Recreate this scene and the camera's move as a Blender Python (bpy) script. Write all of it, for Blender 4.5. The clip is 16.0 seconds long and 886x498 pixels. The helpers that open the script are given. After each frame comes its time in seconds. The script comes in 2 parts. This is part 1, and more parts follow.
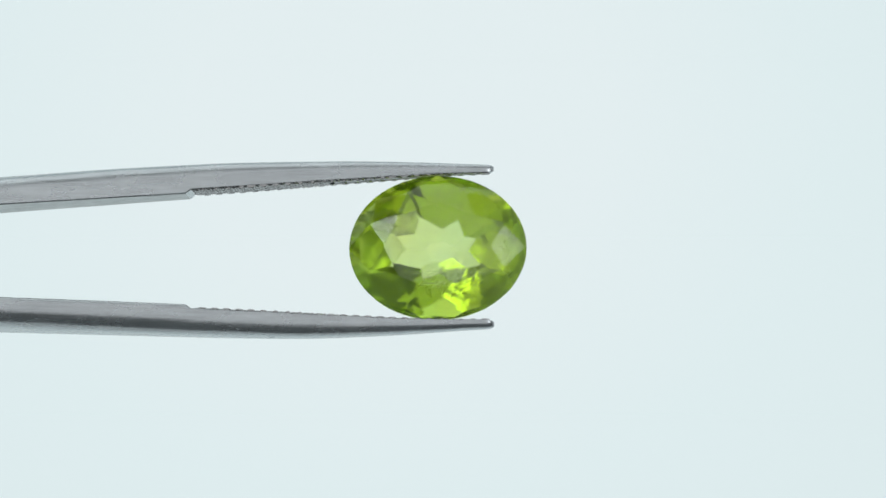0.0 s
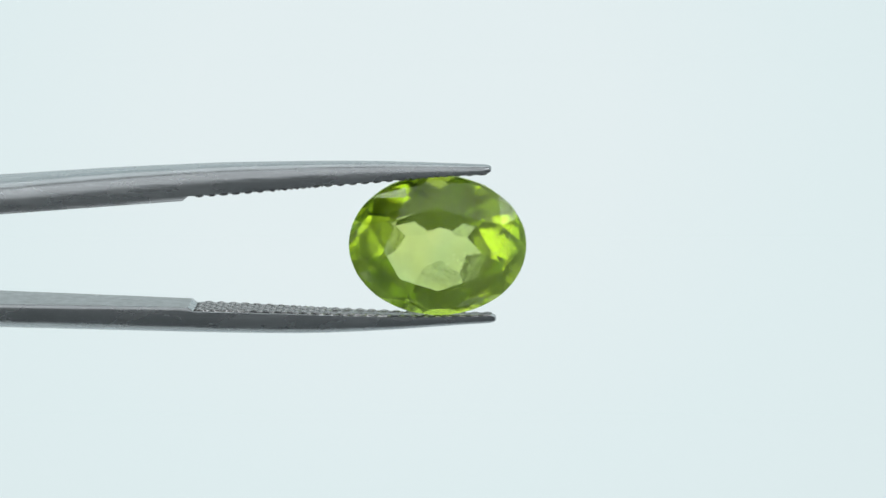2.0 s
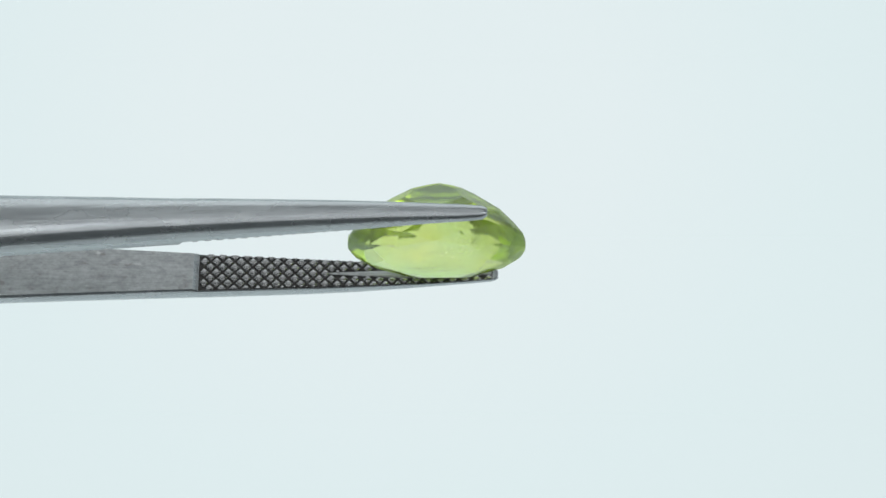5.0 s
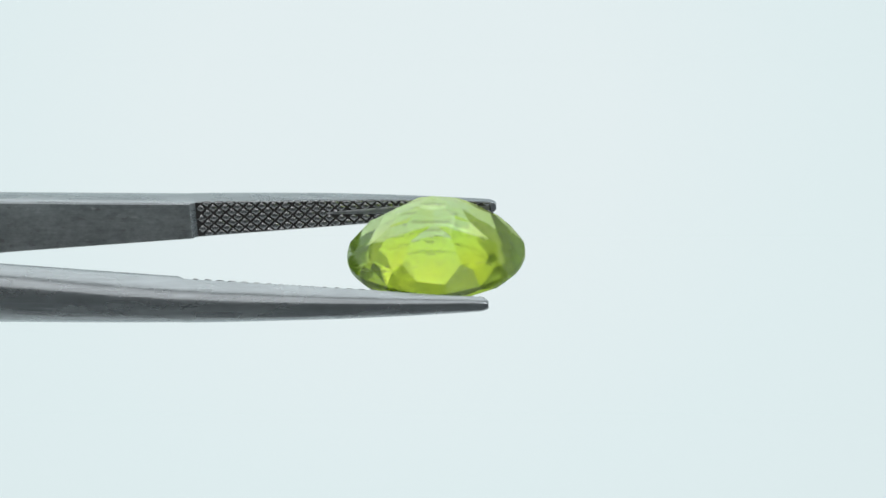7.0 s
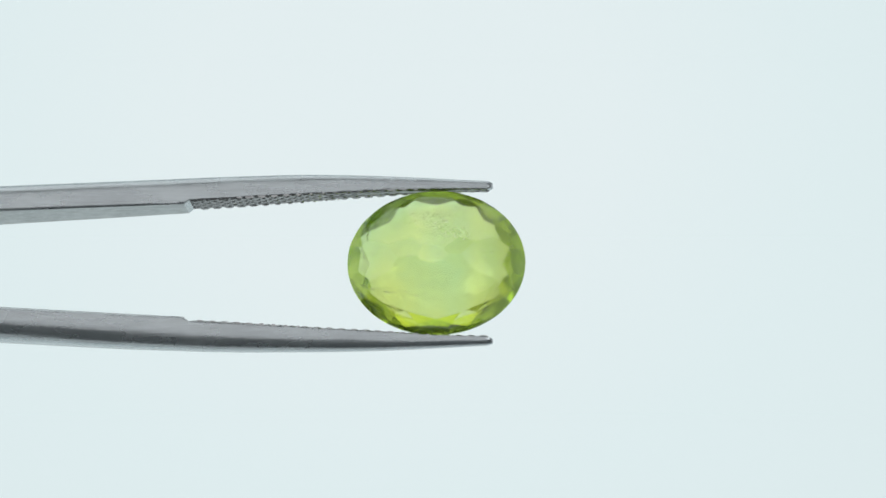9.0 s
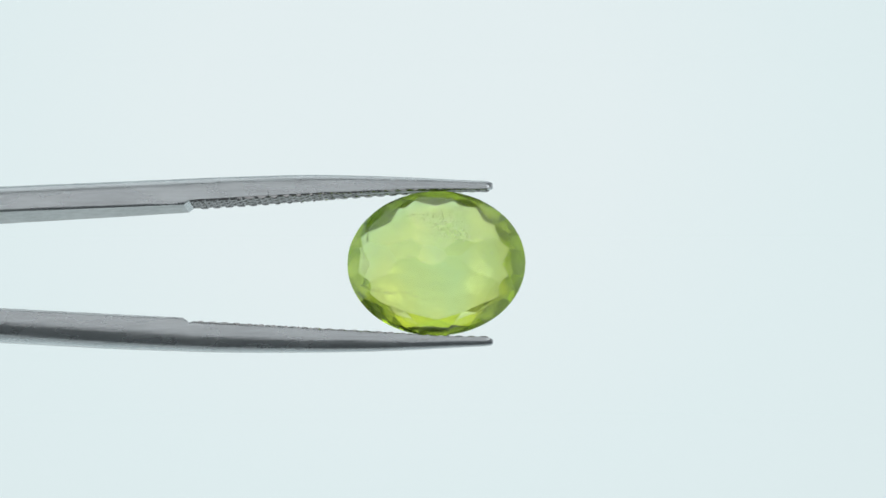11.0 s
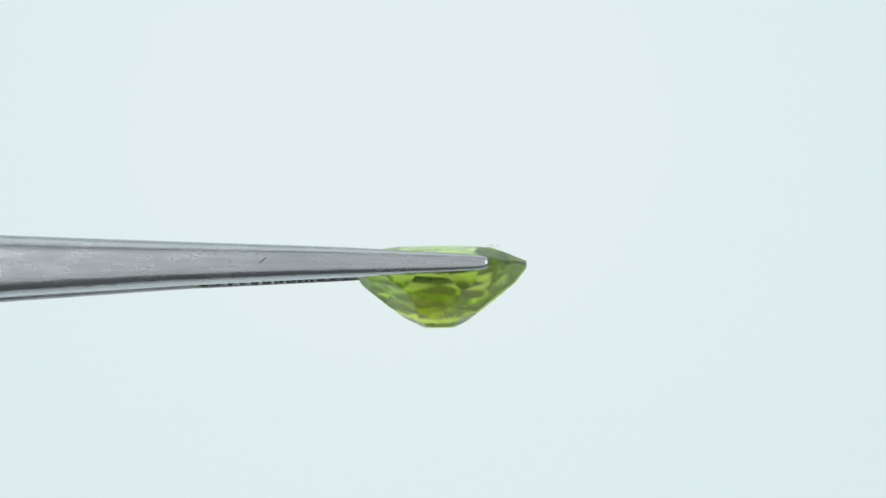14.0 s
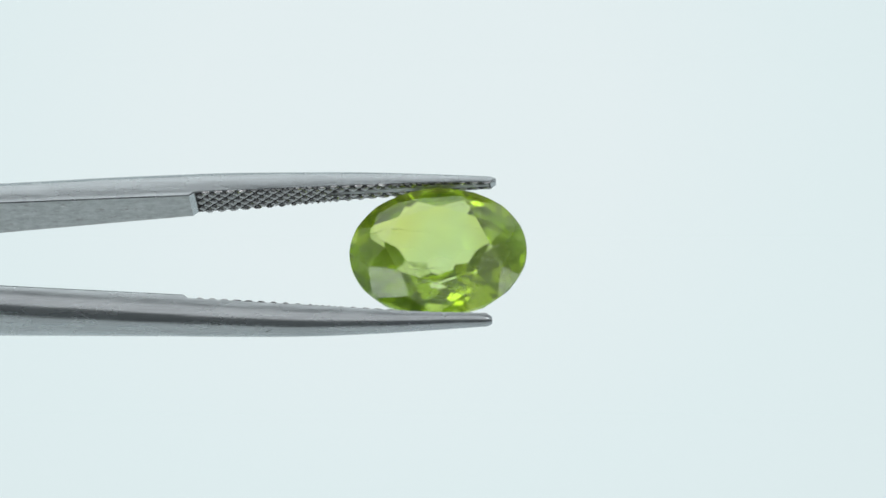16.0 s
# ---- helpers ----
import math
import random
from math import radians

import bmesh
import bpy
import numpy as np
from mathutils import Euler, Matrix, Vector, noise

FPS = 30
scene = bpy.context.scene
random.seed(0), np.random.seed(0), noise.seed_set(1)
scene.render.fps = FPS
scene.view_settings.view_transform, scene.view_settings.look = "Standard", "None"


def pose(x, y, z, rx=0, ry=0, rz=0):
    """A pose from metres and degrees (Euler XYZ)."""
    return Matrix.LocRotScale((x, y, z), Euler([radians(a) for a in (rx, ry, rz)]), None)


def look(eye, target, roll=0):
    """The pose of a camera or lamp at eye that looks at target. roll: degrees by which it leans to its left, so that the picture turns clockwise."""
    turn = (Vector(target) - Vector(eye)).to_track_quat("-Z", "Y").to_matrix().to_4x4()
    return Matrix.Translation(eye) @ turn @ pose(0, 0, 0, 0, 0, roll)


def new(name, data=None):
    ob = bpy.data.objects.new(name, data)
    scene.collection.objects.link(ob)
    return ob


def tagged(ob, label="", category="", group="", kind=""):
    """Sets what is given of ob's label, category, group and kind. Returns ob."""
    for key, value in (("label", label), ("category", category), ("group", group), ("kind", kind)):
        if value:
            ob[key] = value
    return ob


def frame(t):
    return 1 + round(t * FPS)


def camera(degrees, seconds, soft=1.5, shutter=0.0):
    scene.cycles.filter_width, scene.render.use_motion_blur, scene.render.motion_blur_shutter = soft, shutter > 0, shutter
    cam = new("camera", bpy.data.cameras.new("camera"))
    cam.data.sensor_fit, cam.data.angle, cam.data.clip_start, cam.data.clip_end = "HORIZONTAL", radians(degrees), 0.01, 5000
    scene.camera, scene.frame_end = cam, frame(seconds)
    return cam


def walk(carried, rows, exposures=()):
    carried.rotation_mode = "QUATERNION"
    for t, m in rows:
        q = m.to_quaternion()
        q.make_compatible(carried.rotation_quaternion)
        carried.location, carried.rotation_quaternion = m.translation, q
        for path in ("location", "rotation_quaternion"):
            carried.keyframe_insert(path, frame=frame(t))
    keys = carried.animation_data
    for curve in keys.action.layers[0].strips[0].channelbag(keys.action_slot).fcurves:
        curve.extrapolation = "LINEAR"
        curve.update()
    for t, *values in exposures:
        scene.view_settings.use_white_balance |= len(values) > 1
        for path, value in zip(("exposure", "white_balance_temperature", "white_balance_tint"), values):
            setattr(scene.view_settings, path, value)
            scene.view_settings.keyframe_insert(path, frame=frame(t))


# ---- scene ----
MM = 0.001

# ---- camera ----
cam = camera(9.42, 16.0, soft=1.6)
EYE = pose(0, -0.3021, 0, 90, 0, 0)
walk(cam, [(0.0, EYE), (16.0, EYE)])

# ---- world and light ----
world = bpy.data.worlds.new("studio")
scene.world = world
world.use_nodes = True
world.node_tree.nodes["Background"].inputs[0].default_value = (0.75, 0.86, 1.0, 1)
world.node_tree.nodes["Background"].inputs[1].default_value = 0.05
scene.view_settings.exposure = 0.0


def lamp(name, where, target, sx, sy, watts, colour):
    data = bpy.data.lights.new(name, "AREA")
    data.shape, data.size, data.size_y, data.energy, data.color = "RECTANGLE", sx, sy, watts, colour
    ob = new(name, data)
    ob.matrix_world = look(where, target)
    return ob


WHITE = (0.96, 0.99, 1.0)
lamp("softbox_top", (0, -0.05, 0.70), (0, -0.05, 0), 0.88, 0.64, 1.36, WHITE)
lamp("softbox_front", (-0.04, -0.50, 0.26), (-0.04, 0, 0.26), 0.56, 0.72, 1.0, WHITE)
lamp("led_lamp", (-0.28, -0.34, 0.16), (0, 0, 0), 0.17, 0.17, 0.32, WHITE)
lamp("led_lamp", (0.26, -0.36, 0.13), (0, 0, 0), 0.17, 0.17, 0.32, WHITE)
# unseen fill lights, added at both sides to brighten the gem's ends
for side in (-1, 1):
    lamp("side_fill", (side * 0.44, 0.08, 0.10), (0, 0.08, 0.10), 0.50, 0.40, 0.14, WHITE)


# ---- materials ----
def material(name):
    m = bpy.data.materials.new(name)
    m.use_nodes = True
    return m, m.node_tree.nodes, m.node_tree.links, m.node_tree.nodes["Principled BSDF"]


def noise_tex(nodes, links, scale, detail=4.0, stretch=(1, 1, 1), rough=0.55):
    co = nodes.new("ShaderNodeTexCoord")
    mp = nodes.new("ShaderNodeMapping")
    mp.inputs["Scale"].default_value = stretch
    n = nodes.new("ShaderNodeTexNoise")
    n.inputs["Scale"].default_value, n.inputs["Detail"].default_value, n.inputs["Roughness"].default_value = scale, detail, rough
    links.new(co.outputs["Object"], mp.inputs["Vector"])
    links.new(mp.outputs["Vector"], n.inputs["Vector"])
    return n.outputs["Fac"]


def ramp(nodes, links, fac, stops):
    r = nodes.new("ShaderNodeValToRGB")
    while len(r.color_ramp.elements) < len(stops):
        r.color_ramp.elements.new(0.5)
    for e, (pos, col) in zip(r.color_ramp.elements, stops):
        e.position, e.color = pos, (*col, 1)
    links.new(fac, r.inputs["Fac"])
    return r.outputs["Color"]


def mapped(nodes, links, fac, a, b, lo, hi):
    m = nodes.new("ShaderNodeMapRange")
    for key, v in (("From Min", a), ("From Max", b), ("To Min", lo), ("To Max", hi)):
        m.inputs[key].default_value = v
    links.new(fac, m.inputs["Value"])
    return m.outputs["Result"]


def bump(nodes, links, fac, strength, distance, bsdf):
    b = nodes.new("ShaderNodeBump")
    b.inputs["Strength"].default_value, b.inputs["Distance"].default_value = strength, distance
    links.new(fac, b.inputs["Height"])
    links.new(b.outputs["Normal"], bsdf.inputs["Normal"])


def steel(name, base, rough, lo_hi=0.10, grain=1.0, pits=0.0, mottle=0.0):
    """Satin tool steel: brushed along its length, with stains, and pits where it is worn."""
    m, nodes, links, bsdf = material(name)
    bsdf.inputs["Metallic"].default_value = 1.0
    stain = noise_tex(nodes, links, 900, 5, (0.35, 1, 1))
    brush = noise_tex(nodes, links, 5200, 3, (0.06, 1, 1))
    col = ramp(nodes, links, stain, [(0.28, [c * 0.92 for c in base]), (0.55, base), (0.8, [min(1, c * 1.1) for c in base])])
    spot = mapped(nodes, links, noise_tex(nodes, links, 2100, 3, (0.6, 1, 1), 0.7), 0.60, 0.70, 0.0, pits)
    mix = nodes.new("ShaderNodeMix")
    mix.data_type = "RGBA"
    links.new(spot, mix.inputs["Factor"])
    # polishing streaks along the length, and blotches where the face is worn
    streak = noise_tex(nodes, links, 5600, 4, (0.04, 1, 1), 0.7)
    blotch = noise_tex(nodes, links, 2300, 5, (0.7, 1, 1), 0.75)
    tone = nodes.new("ShaderNodeMath")
    tone.operation = "MULTIPLY"
    links.new(mapped(nodes, links, streak, 0.34, 0.66, 0.91, 1.06), tone.inputs[0])
    links.new(mapped(nodes, links, blotch, 0.36, 0.64, 1 - mottle, 1 + 0.8 * mottle), tone.inputs[1])
    lit = nodes.new("ShaderNodeVectorMath")
    lit.operation = "SCALE"
    links.new(col, lit.inputs[0])
    links.new(tone.outputs[0], lit.inputs["Scale"])
    links.new(lit.outputs["Vector"], mix.inputs["A"])
    mix.inputs["B"].default_value = (0.26, 0.25, 0.24, 1)
    bright = mapped(nodes, links, noise_tex(nodes, links, 1500, 4, (0.55, 1, 1), 0.75), 0.63, 0.69, 0.0, pits)
    over = nodes.new("ShaderNodeMix")
    over.data_type = "RGBA"
    links.new(bright, over.inputs["Factor"])
    links.new(mix.outputs["Result"], over.inputs["A"])
    over.inputs["B"].default_value = (0.60, 0.61, 0.61, 1)
    links.new(over.outputs["Result"], bsdf.inputs["Base Color"])
    links.new(mapped(nodes, links, stain, 0.3, 0.75, rough - lo_hi, rough + lo_hi), bsdf.inputs["Roughness"])
    grind = noise_tex(nodes, links, 1300, 2, (0.16, 1, 1))
    both = nodes.new("ShaderNodeMath")
    both.operation = "MULTIPLY_ADD"
    both.inputs[1].default_value = 1.1
    links.new(grind, both.inputs[0])
    links.new(brush, both.inputs[2])
    bump(nodes, links, both.outputs[0], 0.32 * grain, 0.00002, bsdf)
    return m


STEEL = steel("satin_steel", (0.43, 0.455, 0.47), 0.27, 0.05, 1.6, pits=0.08)
STEEL_INNER = steel("pitted_steel", (0.41, 0.425, 0.43), 0.40, 0.08, 1.4, pits=0.75, mottle=0.2)
STEEL_TOOTH = steel("worn_steel", (0.35, 0.35, 0.352), 0.25, 0.08, 0.6, mottle=0.12)


def gem_glass():
    """Clear green stone of high index, a little milky towards one end."""
    m, nodes, links, bsdf = material("green_gem")
    nodes.remove(bsdf)
    g = nodes.new("ShaderNodeBsdfRefraction")
    g.inputs["IOR"].default_value = 1.66
    zone = noise_tex(nodes, links, 170, 2, (1, 1, 0.6))
    links.new(ramp(nodes, links, zone, [(0.36, (0.91, 0.92, 0.47)), (0.5, (0.865, 0.935, 0.57)), (0.64, (0.83, 0.965, 0.69))]), g.inputs["Color"])
    wear = noise_tex(nodes, links, 700, 5)
    # a rough, pitted patch low on the pavilion
    here, gap = nodes.new("ShaderNodeTexCoord"), nodes.new("ShaderNodeVectorMath")
    gap.operation = "DISTANCE"
    links.new(here.outputs["Object"], gap.inputs[0])
    gap.inputs[1].default_value = (0.0009, 0.0029, -0.0009)
    grit = noise_tex(nodes, links, 3800, 5, (1, 1, 1), 0.7)
    patch, rough = nodes.new("ShaderNodeMath"), nodes.new("ShaderNodeMath")
    patch.operation, rough.operation = "MULTIPLY", "ADD"
    links.new(mapped(nodes, links, gap.outputs["Value"], 0.0006, 0.0021, 1.0, 0.0), patch.inputs[0])
    links.new(mapped(nodes, links, grit, 0.36, 0.64, 0.02, 0.30), patch.inputs[1])
    links.new(mapped(nodes, links, wear, 0.42, 0.72, 0.04, 0.15), rough.inputs[0])
    links.new(patch.outputs[0], rough.inputs[1])
    links.new(rough.outputs[0], g.inputs["Roughness"])
    bump(nodes, links, noise_tex(nodes, links, 1700, 5, (1, 1, 1), 0.65), 0.36, 0.00004, g)
    milk = nodes.new("ShaderNodeBsdfTranslucent")
    milk.inputs["Color"].default_value = (0.62, 0.78, 0.31, 1)
    cloud = noise_tex(nodes, links, 330, 6, (1, 1, 1), 0.65)
    mix = nodes.new("ShaderNodeMixShader")
    co, xyz, add = nodes.new("ShaderNodeTexCoord"), nodes.new("ShaderNodeSeparateXYZ"), nodes.new("ShaderNodeMath")
    links.new(co.outputs["Object"], xyz.inputs[0])
    links.new(mapped(nodes, links, cloud, 0.42, 0.74, 0.0, 0.17), add.inputs[0])
    links.new(mapped(nodes, links, xyz.outputs["X"], 0.0016, 0.0046, 0.0, 0.30), add.inputs[1])
    dull = nodes.new("ShaderNodeMath")
    links.new(add.outputs[0], dull.inputs[0])
    links.new(patch.outputs[0], dull.inputs[1])
    links.new(dull.outputs[0], mix.inputs["Fac"])
    # the facets reflect clear at first sight, and green once the light runs inside the stone
    polish, fres, top = nodes.new("ShaderNodeBsdfGlossy"), nodes.new("ShaderNodeFresnel"), nodes.new("ShaderNodeMixShader")
    polish.inputs["Roughness"].default_value = 0.04
    fres.inputs["IOR"].default_value = 1.66
    links.new(ramp(nodes, links, fres.outputs[0], [(0.25, (0.95, 0.97, 0.95)), (0.8, (0.64, 0.735, 0.22))]), polish.inputs["Color"])
    links.new(fres.outputs[0], top.inputs["Fac"])
    links.new(g.outputs[0], top.inputs[1])
    links.new(polish.outputs[0], top.inputs[2])
    links.new(top.outputs[0], mix.inputs[1])
    links.new(milk.outputs[0], mix.inputs[2])
    links.new(mix.outputs[0], nodes["Material Output"].inputs["Surface"])
    return m


def veil_mat(name, colour, least, most):
    """What lies inside the stone: patchy, letting light through."""
    m, nodes, links, bsdf = material(name)
    nodes.remove(bsdf)
    clear, milk, mix = nodes.new("ShaderNodeBsdfTransparent"), nodes.new("ShaderNodeBsdfTranslucent"), nodes.new("ShaderNodeMixShader")
    milk.inputs["Color"].default_value = (*colour, 1)
    f = noise_tex(nodes, links, 1500, 6)
    links.new(mapped(nodes, links, f, 0.40, 0.66, least, most), mix.inputs["Fac"])
    links.new(clear.outputs[0], mix.inputs[1])
    links.new(milk.outputs[0], mix.inputs[2])
    links.new(mix.outputs[0], nodes["Material Output"].inputs["Surface"])
    return m


def plain(name, col, rough, scale=60, amount=0.05, metal=0.0):
    m, nodes, links, bsdf = material(name)
    f = noise_tex(nodes, links, scale, 5)
    links.new(ramp(nodes, links, f, [(0.3, [c * (1 - amount) for c in col]), (0.7, col)]), bsdf.inputs["Base Color"])
    bsdf.inputs["Roughness"].default_value, bsdf.inputs["Metallic"].default_value = rough, metal
    return m


def glowing(name, col, strength):
    """Acrylic that glows by itself: a soft warmer spot painted in, cooler around it."""
    m, nodes, links, bsdf = material(name)
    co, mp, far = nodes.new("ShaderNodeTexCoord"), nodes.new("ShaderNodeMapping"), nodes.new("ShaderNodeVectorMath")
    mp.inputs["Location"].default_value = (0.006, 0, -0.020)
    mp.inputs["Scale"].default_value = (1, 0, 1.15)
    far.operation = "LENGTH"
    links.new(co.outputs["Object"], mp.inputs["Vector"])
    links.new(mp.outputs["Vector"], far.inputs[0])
    # the falloff from middle to rim is painted into the emission colour
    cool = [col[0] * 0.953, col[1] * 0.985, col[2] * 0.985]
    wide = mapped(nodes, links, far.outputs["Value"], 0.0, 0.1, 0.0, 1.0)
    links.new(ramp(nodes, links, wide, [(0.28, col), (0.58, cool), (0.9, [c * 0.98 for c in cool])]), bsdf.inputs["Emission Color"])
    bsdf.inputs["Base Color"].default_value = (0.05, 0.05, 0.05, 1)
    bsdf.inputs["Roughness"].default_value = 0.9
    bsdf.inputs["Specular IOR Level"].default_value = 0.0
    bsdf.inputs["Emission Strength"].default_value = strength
    return m


GEM, VEIL = gem_glass(), veil_mat("healed_fracture", (0.88, 0.95, 0.66), 0.0, 0.5)
SPECK = plain("dark_inclusion", (0.12, 0.16, 0.03), 0.5, 4000)
SCRATCH = plain("dull_scratch", (0.13, 0.135, 0.14), 0.5, 1500, 0.3, 0.5)
MOSS = veil_mat("mossy_inclusion", (0.42, 0.47, 0.07), 0.55, 1.0)
KNURL_FLOOR = plain("dark_knurl_floor", (0.045, 0.043, 0.04), 0.6, 1500, 0.4, 0.3)
PANEL = glowing("glowing_acrylic", (0.732, 0.818, 0.832), 1.0)
SHEET = plain("white_sheet", (0.78, 0.80, 0.80), 0.8)
FLOOR = plain("white_paper", (0.74, 0.76, 0.76), 0.8)
DARK = plain("dark_table", (0.13, 0.137, 0.14), 0.6)
GREY = plain("grey_wall", (0.09, 0.094, 0.098), 0.9)


# ---- mesh helpers ----
def part(name, bm, mat, parent=None, label="", smooth=False):
    me = bpy.data.meshes.new(name)
    bmesh.ops.recalc_face_normals(bm, faces=bm.faces)
    for f in bm.faces:
        f.smooth = smooth
    bm.to_mesh(me)
    bm.free()
    me.materials.append(mat)
    ob = new(name, me)
    if parent is not None:
        ob.parent = parent
    if label:
        ob["label"] = label
    return ob


def slab(name, lo, hi, mat, label):
    bm = bmesh.new()
    bmesh.ops.create_cube(bm, size=1)
    size, mid = Vector(hi) - Vector(lo), (Vector(hi) + Vector(lo)) / 2
    bmesh.ops.transform(bm, matrix=Matrix.Translation(mid) @ Matrix.Diagonal((*size, 1)), verts=bm.verts)
    return tagged(part(name, bm, mat), label, name.split("_")[0], kind="structure")


def smooth(table, x):
    """As at(), with its corners rounded over a few millimetres."""
    return sum(at(table, x + d) for d in (-1.6, -1.0, -0.5, 0, 0.5, 1.0, 1.6)) / 7


def at(table, x):
    """The value at x of a table of (x, value), straight between its rows."""
    xs, vs = zip(*table)
    return float(np.interp(x, xs, vs))


# ---- the photo booth ----
def sweep():
    """The glowing acrylic sheet: it lies on the booth floor, bends up and stands as the backdrop."""
    # the flat glowing run is added to brighten the gem from below
    line = [(0.065, -0.114), (0.28, -0.114)]
    line += [(0.28 + 0.14 * math.sin(radians(a)), 0.026 - 0.14 * math.cos(radians(a))) for a in range(10, 91, 10)]
    line += [(0.42, 0.75)]
    bm, rows = bmesh.new(), []
    for i, (y, z) in enumerate(line):
        y0, z0 = line[max(0, i - 1)]
        y1, z1 = line[min(len(line) - 1, i + 1)]
        n = Vector((0, z1 - z0, y0 - y1)).normalized() * 0.004
        rows.append([bm.verts.new((x, y + d * n.y, z + d * n.z)) for x, d in ((-0.45, 0), (0.45, 0), (0.45, 1), (-0.45, 1))])
    for p, q in zip(rows, rows[1:]):
        for k in range(4):
            bm.faces.new((p[k], p[(k + 1) % 4], q[(k + 1) % 4], q[k]))
    bm.faces.new(rows[0])
    bm.faces.new(rows[-1])
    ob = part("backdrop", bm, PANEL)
    tagged(ob, "white acrylic backdrop sheet with painted glow, its glowing floor run added", "backdrop", kind="structure")


sweep()
slab("wall_left", (-0.46, -0.25, -0.12), (-0.45, 0.43, 0.75), SHEET, "white fabric side wall of a photo booth")
slab("wall_right", (0.45, -0.25, -0.12), (0.46, 0.43, 0.75), SHEET, "white fabric side wall of a photo booth")
slab("wall_behind", (-0.9, -0.92, -0.12), (0.9, -0.90, 0.75), GREY, "plain grey wall behind the camera")
slab("ceiling", (-0.9, -0.9, 0.75), (0.9, 0.43, 0.76), SHEET, "white booth ceiling")
slab("floor", (-0.9, -0.005, -0.13), (0.9, 0.43, -0.12), FLOOR, "white paper sheet on the booth floor")
slab("tabletop", (-0.9, -0.9, -0.13), (0.9, -0.005, -0.12), DARK, "matte dark tabletop before the booth")

# ---- tweezers ----
# Along the arms, millimetres from the axis: inner side, outer side, half width.
ARMS = {
    "upper": dict(
        smooth=[(-92, 0.62), (-78, 0.62), (-60, 1.25), (-24.8, 2.98), (-18.4, 3.33), (-14.15, 3.56)],
        tips=[(-13.8, 3.70), (-8.7, 4.00), (-2.3, 4.41), (0.0, 4.57), (3.2, 4.66)],
        outer=[(-92, 1.5), (-78, 1.9), (-60, 2.95), (-24.8, 4.71), (-18.3, 5.13), (-11.9, 5.40), (-5.5, 5.44), (-2.3, 5.38), (0.9, 5.25), (3.2, 5.13)],
        mid=[(-60, 0.6), (-25, 0.48), (-14, 0.34), (3, 0.33)],
        half=[(-92, 4.0), (-70, 4.0), (-60, 3.6), (-24, 1.66), (-14.5, 1.19), (-5.1, 0.80), (2.0, 0.45), (3.2, 0.35)], twist=0.0, sign=1, round=((3.3, 1.01, -0.04), (2.9, 1.03, 0.0))),
    "lower": dict(
        smooth=[(-92, 0.58), (-78, 0.58), (-60, -0.60), (-24.9, -2.33), (-18.4, -2.58), (-14.15, -2.76)],
        tips=[(-13.8, -2.88), (-8.8, -3.13), (-2.4, -3.48), (0.0, -3.56), (3.2, -3.56)],
        outer=[(-92, -0.3), (-78, -0.7), (-60, -2.2), (-24.9, -3.93), (-18.5, -4.18), (-12, -4.43), (-7.2, -4.54), (-2.4, -4.39), (0.8, -4.19), (3.2, -4.06)],
        mid=[(-60, 0.6), (-25, 0.56), (-14, 0.52), (-5, 0.54), (3, 0.60)],
        half=[(-92, 4.0), (-70, 4.0), (-60, 3.7), (-24, 1.67), (-14.5, 1.20), (-5.1, 0.82), (2.0, 0.46), (3.2, 0.36)], twist=0.10, sign=-1, round=((2.7, 1.06, 0.0), (4.6, 1.0, 0.0))),
}
TOOTH_H, DIAG = 0.11, 0.69
TIP_X = 3.16
TOOTH_SCALE = [(-14, 1.0), (-4, 0.95), (3, 0.55)]


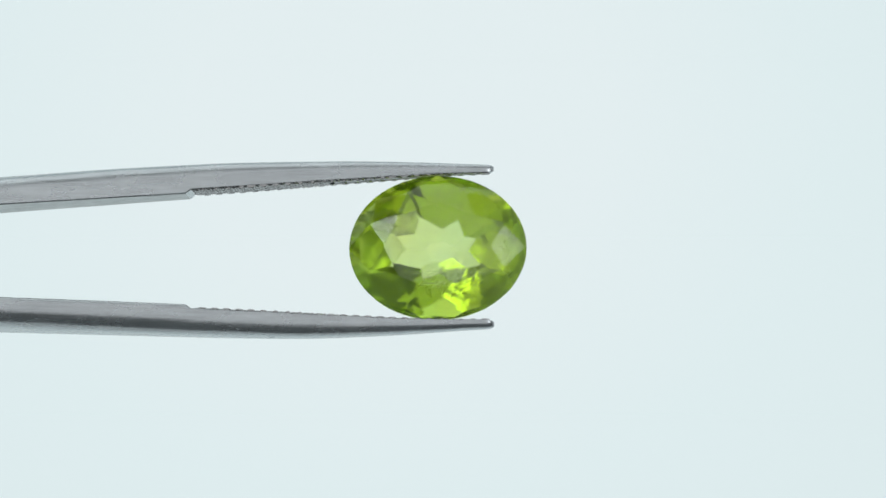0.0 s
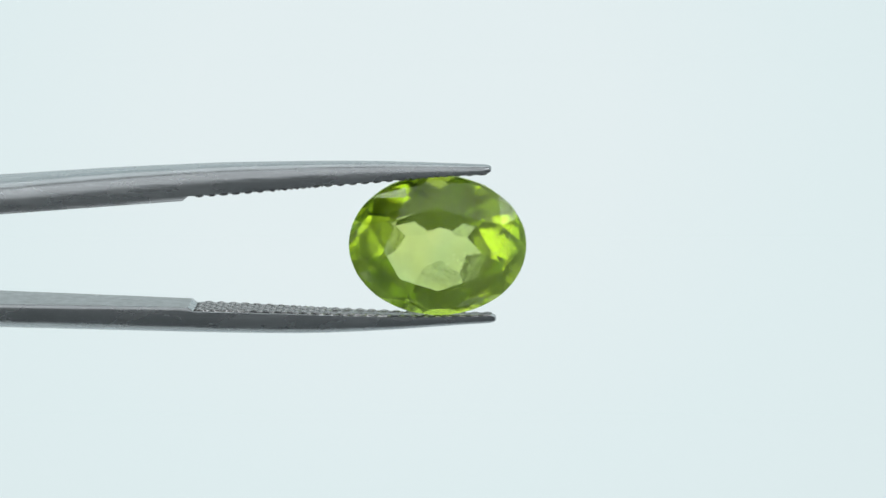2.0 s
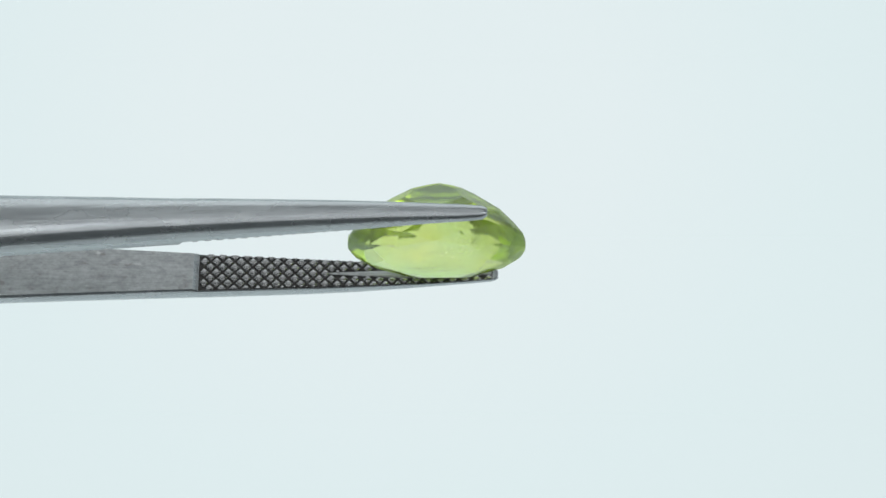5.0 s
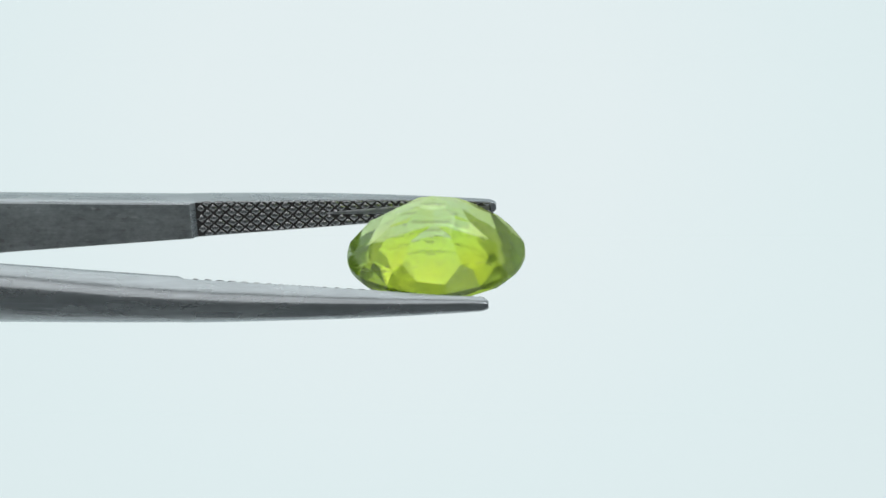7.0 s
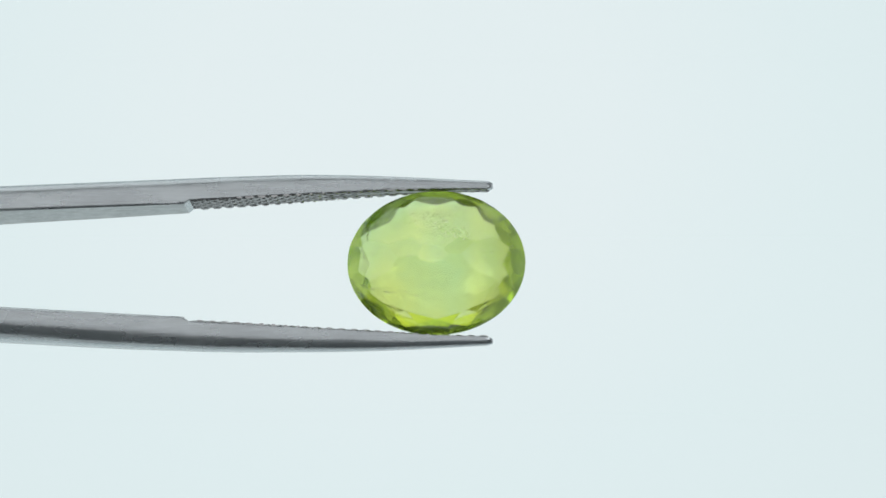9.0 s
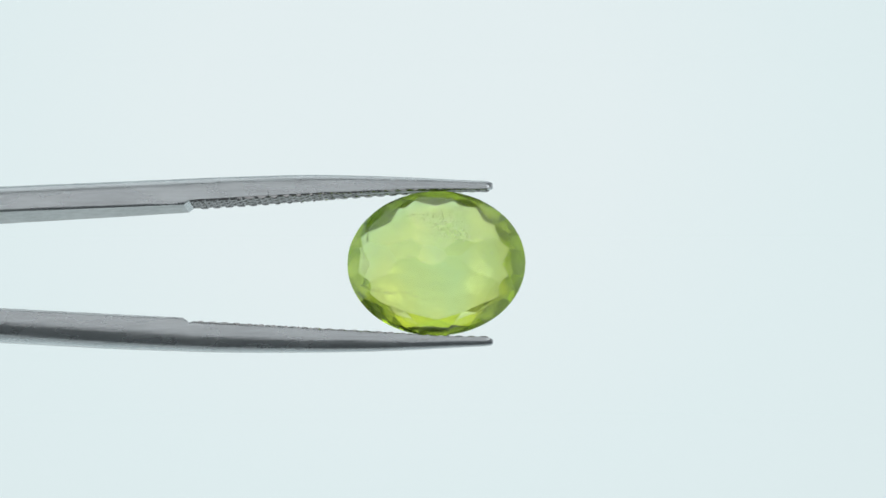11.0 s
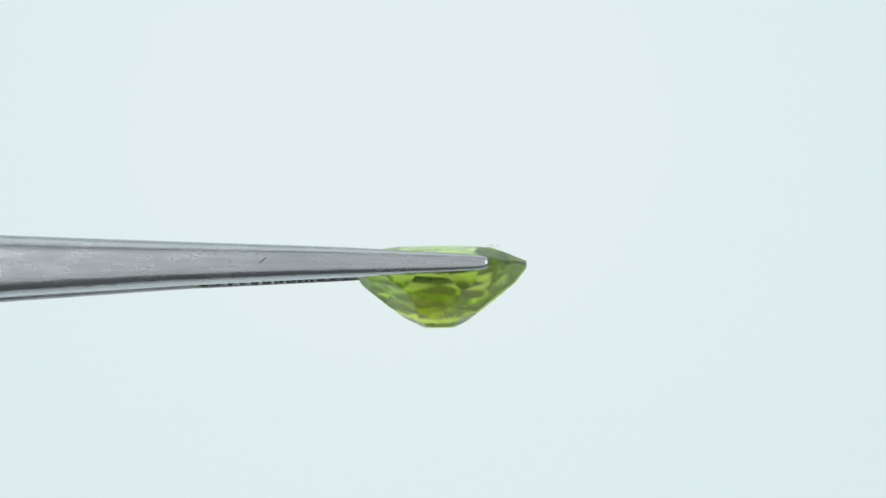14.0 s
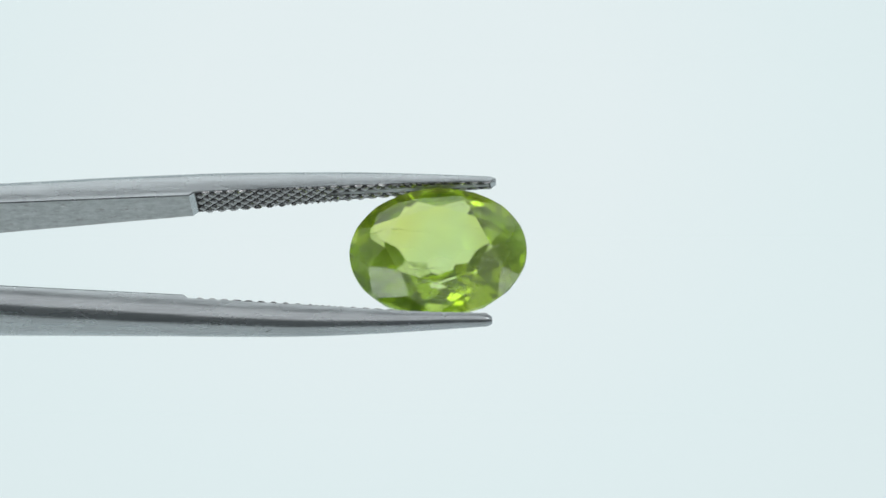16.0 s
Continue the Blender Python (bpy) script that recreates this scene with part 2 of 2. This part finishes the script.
def arm_mesh(a):
    xs = list(np.arange(-92, -30, 4.0)) + list(np.arange(-28, -15, 1.0)) + [-14.6, -14.15, -13.85] + list(np.arange(-13.2, 2.6, 0.6)) + [2.6, 2.75, 2.86, 2.95, 3.02, 3.08, 3.12, 3.145, TIP_X]
    s = a["sign"]
    bm, rings = bmesh.new(), []
    for x in xs:
        end = max(0.0, (x - 2.7) / (TIP_X - 2.7))
        shrink = math.sqrt(1.0 - (0.84 * end) ** 2)
        inner = at(a["smooth"], x) if x < -14 else at(a["tips"], x) + s * TOOTH_H * at(TOOTH_SCALE, x)
        outer, half = smooth(a["outer"], x), at(a["half"], x) * shrink
        mid = inner * 0.5 + outer * 0.5
        inner, outer = mid + (inner - mid) * shrink, mid + (outer - mid) * shrink
        thick = abs(outer - at(a["smooth"] + a["tips"], x)) * shrink
        ru, c = 0.90 * thick, min(0.06, 0.1 * thick)
        under = at([(-60, 0.08), (-20, 0.04), (-11, 0.0)], x)

        def flank(power, wide, lip):
            """Half the section: the inner edge, then a flank that rounds into the back."""
            w = half * wide
            rv, edge = 0.92 * w, under + (lip * half if x < -14 else 0.0)
            pts = [(-w + edge + c, inner), (-w + edge, inner + s * c)]
            for k in range(17):
                h = k / 16
                g = math.pi / 2 * h * h * (3 - 2 * h)
                pts.append((-w + rv - rv * math.cos(g) ** (2 / power), outer - s * (ru - ru * math.sin(g) ** (2 / power))))
            return pts

        prof = flank(*a["round"][0]) + [(-v, u) for v, u in reversed(flank(*a["round"][1]))]
        m, base = at(a["mid"], x), at(a["smooth"] + a["tips"], x)
        prof = [(m + v + a["twist"] * (u - base), u - 0.6 * a["twist"] * v) for v, u in prof]
        rings.append([bm.verts.new((x * MM, v * MM, u * MM)) for v, u in prof])
    n = len(rings[0])
    for p, q in zip(rings, rings[1:]):
        for i in range(n):
            bm.faces.new((p[i], p[(i + 1) % n], q[(i + 1) % n], q[i]))
    bm.normal_update()
    for f in bm.faces:
        # the floor between the teeth takes the near-black, rougher material
        c = f.calc_center_median() / MM
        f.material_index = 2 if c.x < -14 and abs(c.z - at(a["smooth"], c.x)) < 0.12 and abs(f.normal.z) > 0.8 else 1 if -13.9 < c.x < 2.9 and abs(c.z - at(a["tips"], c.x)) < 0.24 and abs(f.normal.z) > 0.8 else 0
    bm.faces.new(rings[0])
    bm.faces.new(rings[-1])
    return bm


def tooth_bm():
    """One knurl tooth, a blunt four-sided pyramid standing on z = 0."""
    bm, e, h = bmesh.new(), 0.96 * DIAG / 2, TOOTH_H
    rings = [[bm.verts.new((e * k * cx, e * k * cy, z)) for cx, cy in ((1, 0), (0, 1), (-1, 0), (0, -1))] for k, z in ((0.86, -0.03), (0.74, h * 0.50), (0.46, h * 0.90))]
    top = bm.verts.new((0, 0, h))
    for low, up in zip(rings, rings[1:]):
        for i in range(4):
            j = (i + 1) % 4
            bm.faces.new((low[i], low[j], up[j], up[i]))
    for i in range(4):
        bm.faces.new((rings[2][i], rings[2][(i + 1) % 4], top))
    bm.faces.new(rings[0][::-1])
    return bm


def finish_tooth(bm):
    me = bpy.data.meshes.new("tooth")
    bmesh.ops.scale(bm, vec=(MM, MM, MM), verts=bm.verts)
    bmesh.ops.recalc_face_normals(bm, faces=bm.faces)
    for f in bm.faces:
        f.smooth = True
    for e in bm.edges:
        e.smooth = not (len(e.link_faces) == 2 and e.calc_face_angle(0) > radians(75))
    bm.to_mesh(me)
    bm.free()
    me.materials.append(STEEL_TOOTH)
    return me


GROOVE = [(-6.6, 0.0), (-5.9, 0.10), (-2.5, 0.27), (0.5, 0.24), (2.2, 0.14), (3.2, 0.10)]


def cut(bm, co, no):
    geom = bm.verts[:] + bm.edges[:] + bm.faces[:]
    got = bmesh.ops.bisect_plane(bm, geom=geom, plane_co=co, plane_no=no, clear_outer=True)
    edges = [g for g in got["geom_cut"] if isinstance(g, bmesh.types.BMEdge)]
    if edges:
        bmesh.ops.contextual_create(bm, geom=edges)


def teeth(a, arm):
    whole, s = finish_tooth(tooth_bm()), a["sign"]
    for row in range(-5, 6):
        v = row * DIAG / 2
        x = -13.55 + (DIAG / 2 if row % 2 else 0)
        while x < 2.9:
            w, g, reach = at(a["half"], x) - 0.02, at(GROOVE, x) if x > -6.6 else 0.0, DIAG / 2
            if abs(v) < w + 0.22 and (g == 0 or abs(v) > g - 0.12):
                slope = (at(a["half"], x + 0.2) - at(a["half"], x - 0.2)) / 0.4
                mesh, side = whole, (1 if v >= 0 else -1)
                edge, inside = abs(v) + reach > w, g > 0.02 and abs(v) - reach < g
                if edge or inside:
                    bm = tooth_bm()
                    if edge:
                        if v + reach > w:
                            cut(bm, (0, w - v, 0), Vector((-slope, 1, 0)).normalized())
                        if v - reach < -w:
                            cut(bm, (0, -w - v, 0), Vector((-slope, -1, 0)).normalized())
                    if inside and bm.verts:
                        cut(bm, (0, side * g - v, 0), Vector((0, -side, 0)))
                    if len(bm.faces) < 4:
                        bm.free()
                        bm = None
                    else:
                        mesh = finish_tooth(bm)
                    if bm is None:
                        x += DIAG
                        continue
                tilt = math.atan2(at(a["tips"], x + 0.3) - at(a["tips"], x - 0.3), 0.6)
                floor_u = at(a["tips"], x) + s * TOOTH_H * at(TOOTH_SCALE, x)
                ob = new("tooth", mesh)
                ob.parent = arm
                turn = Matrix.Rotation(-tilt, 4, "Y")
                flip = Matrix.Diagonal((1, 1, -s * at(TOOTH_SCALE, x), 1))
                ob.matrix_local = Matrix.Translation((x * MM, (at(a["mid"], x) + v) * MM, (floor_u - 0.6 * a["twist"] * v) * MM)) @ turn @ flip
            x += DIAG


def channel(a, arm):
    """The worn channel that runs down the middle of the grip to the tip."""
    bm, rows, s = bmesh.new(), [], a["sign"]
    for x in np.arange(-6.5, 2.8, 0.31):
        g = max(0.03, at(GROOVE, x) * 0.92)
        u = at(a["tips"], x) + s * TOOTH_H * at(TOOTH_SCALE, x)
        dent = 0.02 * math.sin(3.1 * x) + 0.015 * math.sin(7.7 * x)
        rows.append([bm.verts.new((x * MM, (at(a["mid"], x) + k * g) * MM, (u - s * lift * at(TOOTH_SCALE, x) - 0.6 * a["twist"] * k * g) * MM))
                     for k, lift in ((-1, -0.02), (-0.85, 0.055), (-0.35, 0.035 + dent), (0.35, 0.03 - dent), (0.85, 0.055), (1, -0.02))])
    for p, q in zip(rows, rows[1:]):
        for k in range(5):
            bm.faces.new((p[k], p[k + 1], q[k + 1], q[k]))
    part("worn_channel", bm, STEEL_INNER, arm, "smooth worn channel between the teeth", smooth=True)


def build_tweezers():
    root = new("tweezers")
    tagged(root, "satin stainless steel tweezers with knurled tips gripping the gem", "tweezers")
    for a in ARMS.values():
        arm = part("arm", arm_mesh(a), STEEL, root, "brushed steel arm with worn inner face", smooth=True)
        arm.data.materials.append(KNURL_FLOOR)
        arm.data.materials.append(STEEL_INNER)
        sharp_edges(arm, 35)
        teeth(a, arm)
        channel(a, arm)
        if a["sign"] < 0:
            nick(arm)
    return root


def nick(parent):
    """A short slanting scratch across the back of one arm, and a burr on its flank."""
    bm = bmesh.new()
    bmesh.ops.create_icosphere(bm, subdivisions=2, radius=1)
    m = Matrix.Translation((-9.38 * MM, 0.40 * MM, -4.47 * MM)) @ Matrix.Rotation(math.atan2(-0.44, 0.54), 4, "Z") @ Matrix.Diagonal((0.34 * MM, 0.045 * MM, 0.035 * MM, 1))
    bmesh.ops.transform(bm, matrix=m, verts=bm.verts)
    part("scratch", bm, SCRATCH, parent, "short dull scratch")
    bm = bmesh.new()
    bmesh.ops.create_icosphere(bm, subdivisions=2, radius=1)
    m = Matrix.Translation((-9.4 * MM, 1.50 * MM, -3.42 * MM)) @ Matrix.Rotation(radians(12), 4, "Y") @ Matrix.Diagonal((0.03 * MM, 0.03 * MM, 0.20 * MM, 1))
    bmesh.ops.transform(bm, matrix=m, verts=bm.verts)
    part("burr", bm, STEEL, parent, "tiny bright burr", smooth=True)


def sharp_edges(ob, degrees):
    me = ob.data
    bm = bmesh.new()
    bm.from_mesh(me)
    for e in bm.edges:
        e.smooth = not (len(e.link_faces) == 2 and e.calc_face_angle(0) > radians(degrees))
    bm.to_mesh(me)
    bm.free()


tweezers = build_tweezers()

# ---- the gem: an oval brilliant, half axes in millimetres ----
GA, GB, CROWN, PAV, GIRDLE = 5.0, 4.08, 0.90, 3.58, 0.24
GEM_U, GEM_V = 0.50, 0.44


def plane3(p, q, r):
    p, q, r = Vector(p), Vector(q), Vector(r)
    n = (q - p).cross(r - p).normalized()
    if n.dot(p) < 0:
        n = -n
    return p, n


def gem_bm():
    """Cut from a 64-sided blank, facet by facet; z is towards the table."""
    rng = random.Random(5)
    bm = bmesh.new()
    n = 64
    top = [bm.verts.new((math.cos(2 * math.pi * i / n), math.sin(2 * math.pi * i / n), 3)) for i in range(n)]
    bot = [bm.verts.new((v.co.x, v.co.y, -6)) for v in top]
    for i in range(n):
        bm.faces.new((top[i], top[(i + 1) % n], bot[(i + 1) % n], bot[i]))
    bm.faces.new(top[::-1])
    bm.faces.new(bot)

    def on(deg, r, z):
        return (r * math.cos(radians(deg)), r * math.sin(radians(deg)), z)

    rt, rs, g = 0.60, 0.81, GIRDLE / 2
    c22 = math.cos(radians(22.5))
    slope = (CROWN - g) / (1 - rt)
    zs = CROWN - slope * (rs * c22 - rt)
    cuts = [(Vector((0, 0, CROWN)), Vector((0.004, 0.0, 1)).normalized())]

    def lean(deg, s, z):
        """A pavilion facet that meets the stone's axis at depth z and rises s for one radius."""
        return Vector((0, 0, -z)), Vector((s * math.cos(radians(deg)), s * math.sin(radians(deg)), -1)).normalized()

    for k in range(8):
        f = 45 * k
        jig = rng.uniform(-0.012, 0.012)
        cuts.append((Vector(on(f, 1 + jig, g)), Vector((math.cos(radians(f)) * slope, math.sin(radians(f)) * slope, 1)).normalized()))
        cuts.append(plane3(on(f, rt, CROWN), on(f + 45, rt, CROWN), on(f + 22.5, rs, zs - 0.01)))
        for d in (0, 45):
            cuts.append(plane3(on(f + 22.5, rs, zs), on(f + d, 1.0, g), on(f + 22.5, 1.0, g * 0.6)))
        for d in (0, 22.5):
            cuts.append(lean(f + d + rng.uniform(-1.5, 1.5), 6.6, 6.6 + g + rng.uniform(-0.05, 0.06)))
        cuts.append(lean(f + rng.uniform(-2, 2), 4.0, 4.57 - 0.16 * math.sin(radians(f)) ** 2 + rng.uniform(-0.06, 0.06)))
        cuts.append(lean(f + 22.5 + rng.uniform(-3, 3), 2.6, 3.96 + rng.uniform(-0.05, 0.05)))
    cuts.append((Vector((0, 0, -PAV)), Vector((0.02, 0, -1)).normalized()))
    for co, no in cuts:
        cut(bm, co, no)
    bmesh.ops.remove_doubles(bm, verts=bm.verts, dist=0.0005)
    bmesh.ops.scale(bm, vec=(GA * MM, GB * MM, MM), verts=bm.verts)
    return bm


def to_body(bm):
    """From table-up space to where the stone sits between the tips, table towards -y."""
    m = Matrix.Translation((0, GEM_V * MM, GEM_U * MM)) @ Matrix.Rotation(radians(90), 4, "X")
    bmesh.ops.transform(bm, matrix=m, verts=bm.verts)
    return bm


def speck_bm(rng, x, y, z, size):
    bm = bmesh.new()
    bmesh.ops.create_icosphere(bm, subdivisions=1, radius=size)
    for v in bm.verts:
        v.co *= rng.uniform(0.6, 1.3)
        v.co.z *= 0.5
    bmesh.ops.translate(bm, vec=(x, y, z), verts=bm.verts)
    bmesh.ops.scale(bm, vec=(MM, MM, MM), verts=bm.verts)
    return to_body(bm)


def veil_bm(rng, x0, x1, y, z, rise, depth):
    """A healed fracture: a thin wavy sheet inside the stone."""
    bm, n, grid = bmesh.new(), 14, []
    for i in range(n + 1):
        t = i / n
        x = x0 + (x1 - x0) * t
        wave = 0.07 * math.sin(5 * t + y) + 0.03 * math.sin(17 * t) + rise * (4 * t * (1 - t))
        d = depth * (0.25 + math.sin(math.pi * t)) * rng.uniform(0.8, 1.1)
        grid.append([bm.verts.new((x, y + wave + 0.25 * (k - 1) * d * 0.3, z + (k - 1) * d / 2)) for k in range(3)])
    for p, q in zip(grid, grid[1:]):
        for k in range(2):
            bm.faces.new((p[k], p[k + 1], q[k + 1], q[k]))
    bmesh.ops.scale(bm, vec=(MM, MM, MM), verts=bm.verts)
    return to_body(bm)


def build_gem():
    gem = part("gemstone", to_body(gem_bm()), GEM)
    tagged(gem, "oval faceted yellow-green peridot with small inclusions", "gemstone")
    rng = random.Random(11)
    spots = [(rng.uniform(-1.7, 0.4), rng.uniform(-0.5, 0.5), rng.uniform(0.2, 0.6), rng.uniform(0.012, 0.028)) for _ in range(22)]
    spots += [(2.55 + rng.uniform(-0.2, 0.3), -1.3 + 0.45 * k + rng.uniform(-0.15, 0.15), -1.0 + rng.uniform(-0.2, 0.2), rng.uniform(0.02, 0.04)) for k in range(7)]
    spots += [(rng.uniform(-3, 3), rng.uniform(-2, 2), rng.uniform(-1.2, 0.3), rng.uniform(0.012, 0.03)) for _ in range(14)]
    cloud = bmesh.new()
    for k in range(460):
        x, y, z = (rng.gauss(0.2, 0.95), rng.gauss(-2.2, 0.45), rng.gauss(-0.95, 0.5)) if k % 14 else (rng.gauss(0.8, 0.8), rng.gauss(-1.3, 0.35), rng.gauss(-2.3, 0.4))
        if (x / 5) ** 2 + (y / 4) ** 2 > 0.8 * (1 + min(z, 0) / 3.6) ** 2 or z > 0.0:
            continue
        one = bmesh.ops.create_icosphere(cloud, subdivisions=1, radius=rng.choice((0.010, 0.014, 0.018, 0.024, 0.034)))["verts"]
        for v in one:
            v.co = Vector((v.co.x * rng.uniform(0.6, 1.5), v.co.y * rng.uniform(0.6, 1.4), v.co.z * 0.6)) + Vector((x, y, z))
    bmesh.ops.scale(cloud, vec=(MM, MM, MM), verts=cloud.verts)
    tagged(part("inclusion_cloud", to_body(cloud), MOSS, gem, "mossy cloud of tiny dark specks"), kind="stuff")
    for x, y, z, size in spots:
        part("inclusion", speck_bm(rng, x, y, z, size), SPECK, gem, "dark mineral speck")
    for v in ((-3.8, -0.4, 0.95, 0.25, 0.2, 0.14), (-2.7, 1.7, -1.9, 0.1, -0.2, 0.2), (1.0, 3.9, 1.6, -0.2, -0.3, 0.12), (-3.6, -2.2, -0.6, -0.4, 0.15, 0.16), (2.0, 3.2, -0.6, -0.5, 0.2, 0.5),
              (2.3, 3.9, 0.25, 0.9, -0.5, 0.3), (-4.2, -1.6, 0.75, 0.3, 0.25, 0.2), (-2.4, 2.6, -1.35, 0.45, -0.12, 0.16)):
        part("healed_fracture", veil_bm(rng, *v), VEIL, gem, "whitish wispy fracture", smooth=True)
    return gem


gem = build_gem()

# ---- what moves ----
TURNS = [(0.0, -8.3), (1.378, 35.25), (2.725, -7.26), (8.682, 180.83), (9.974, 140.0), (14.0, 267.2), (15.0, 300.0), (16.0, 332.3)]


def angle(t):
    """The turn of the tweezers about their length: even speed, with short soft reversals."""
    ts, vs = zip(*TURNS)
    soft = 0.07
    lo, hi = max(0.0, t - soft), min(16.0, t + soft)
    return sum(float(np.interp(lo + (hi - lo) * k / 8, ts, vs)) for k in range(9)) / 9


def motions():
    rows = [(k / 10, pose(-0.00033, 0, -0.00038, angle(k / 10), -0.564, -4.563)) for k in range(161)]
    walk(tweezers, rows)
    walk(gem, rows)


motions()
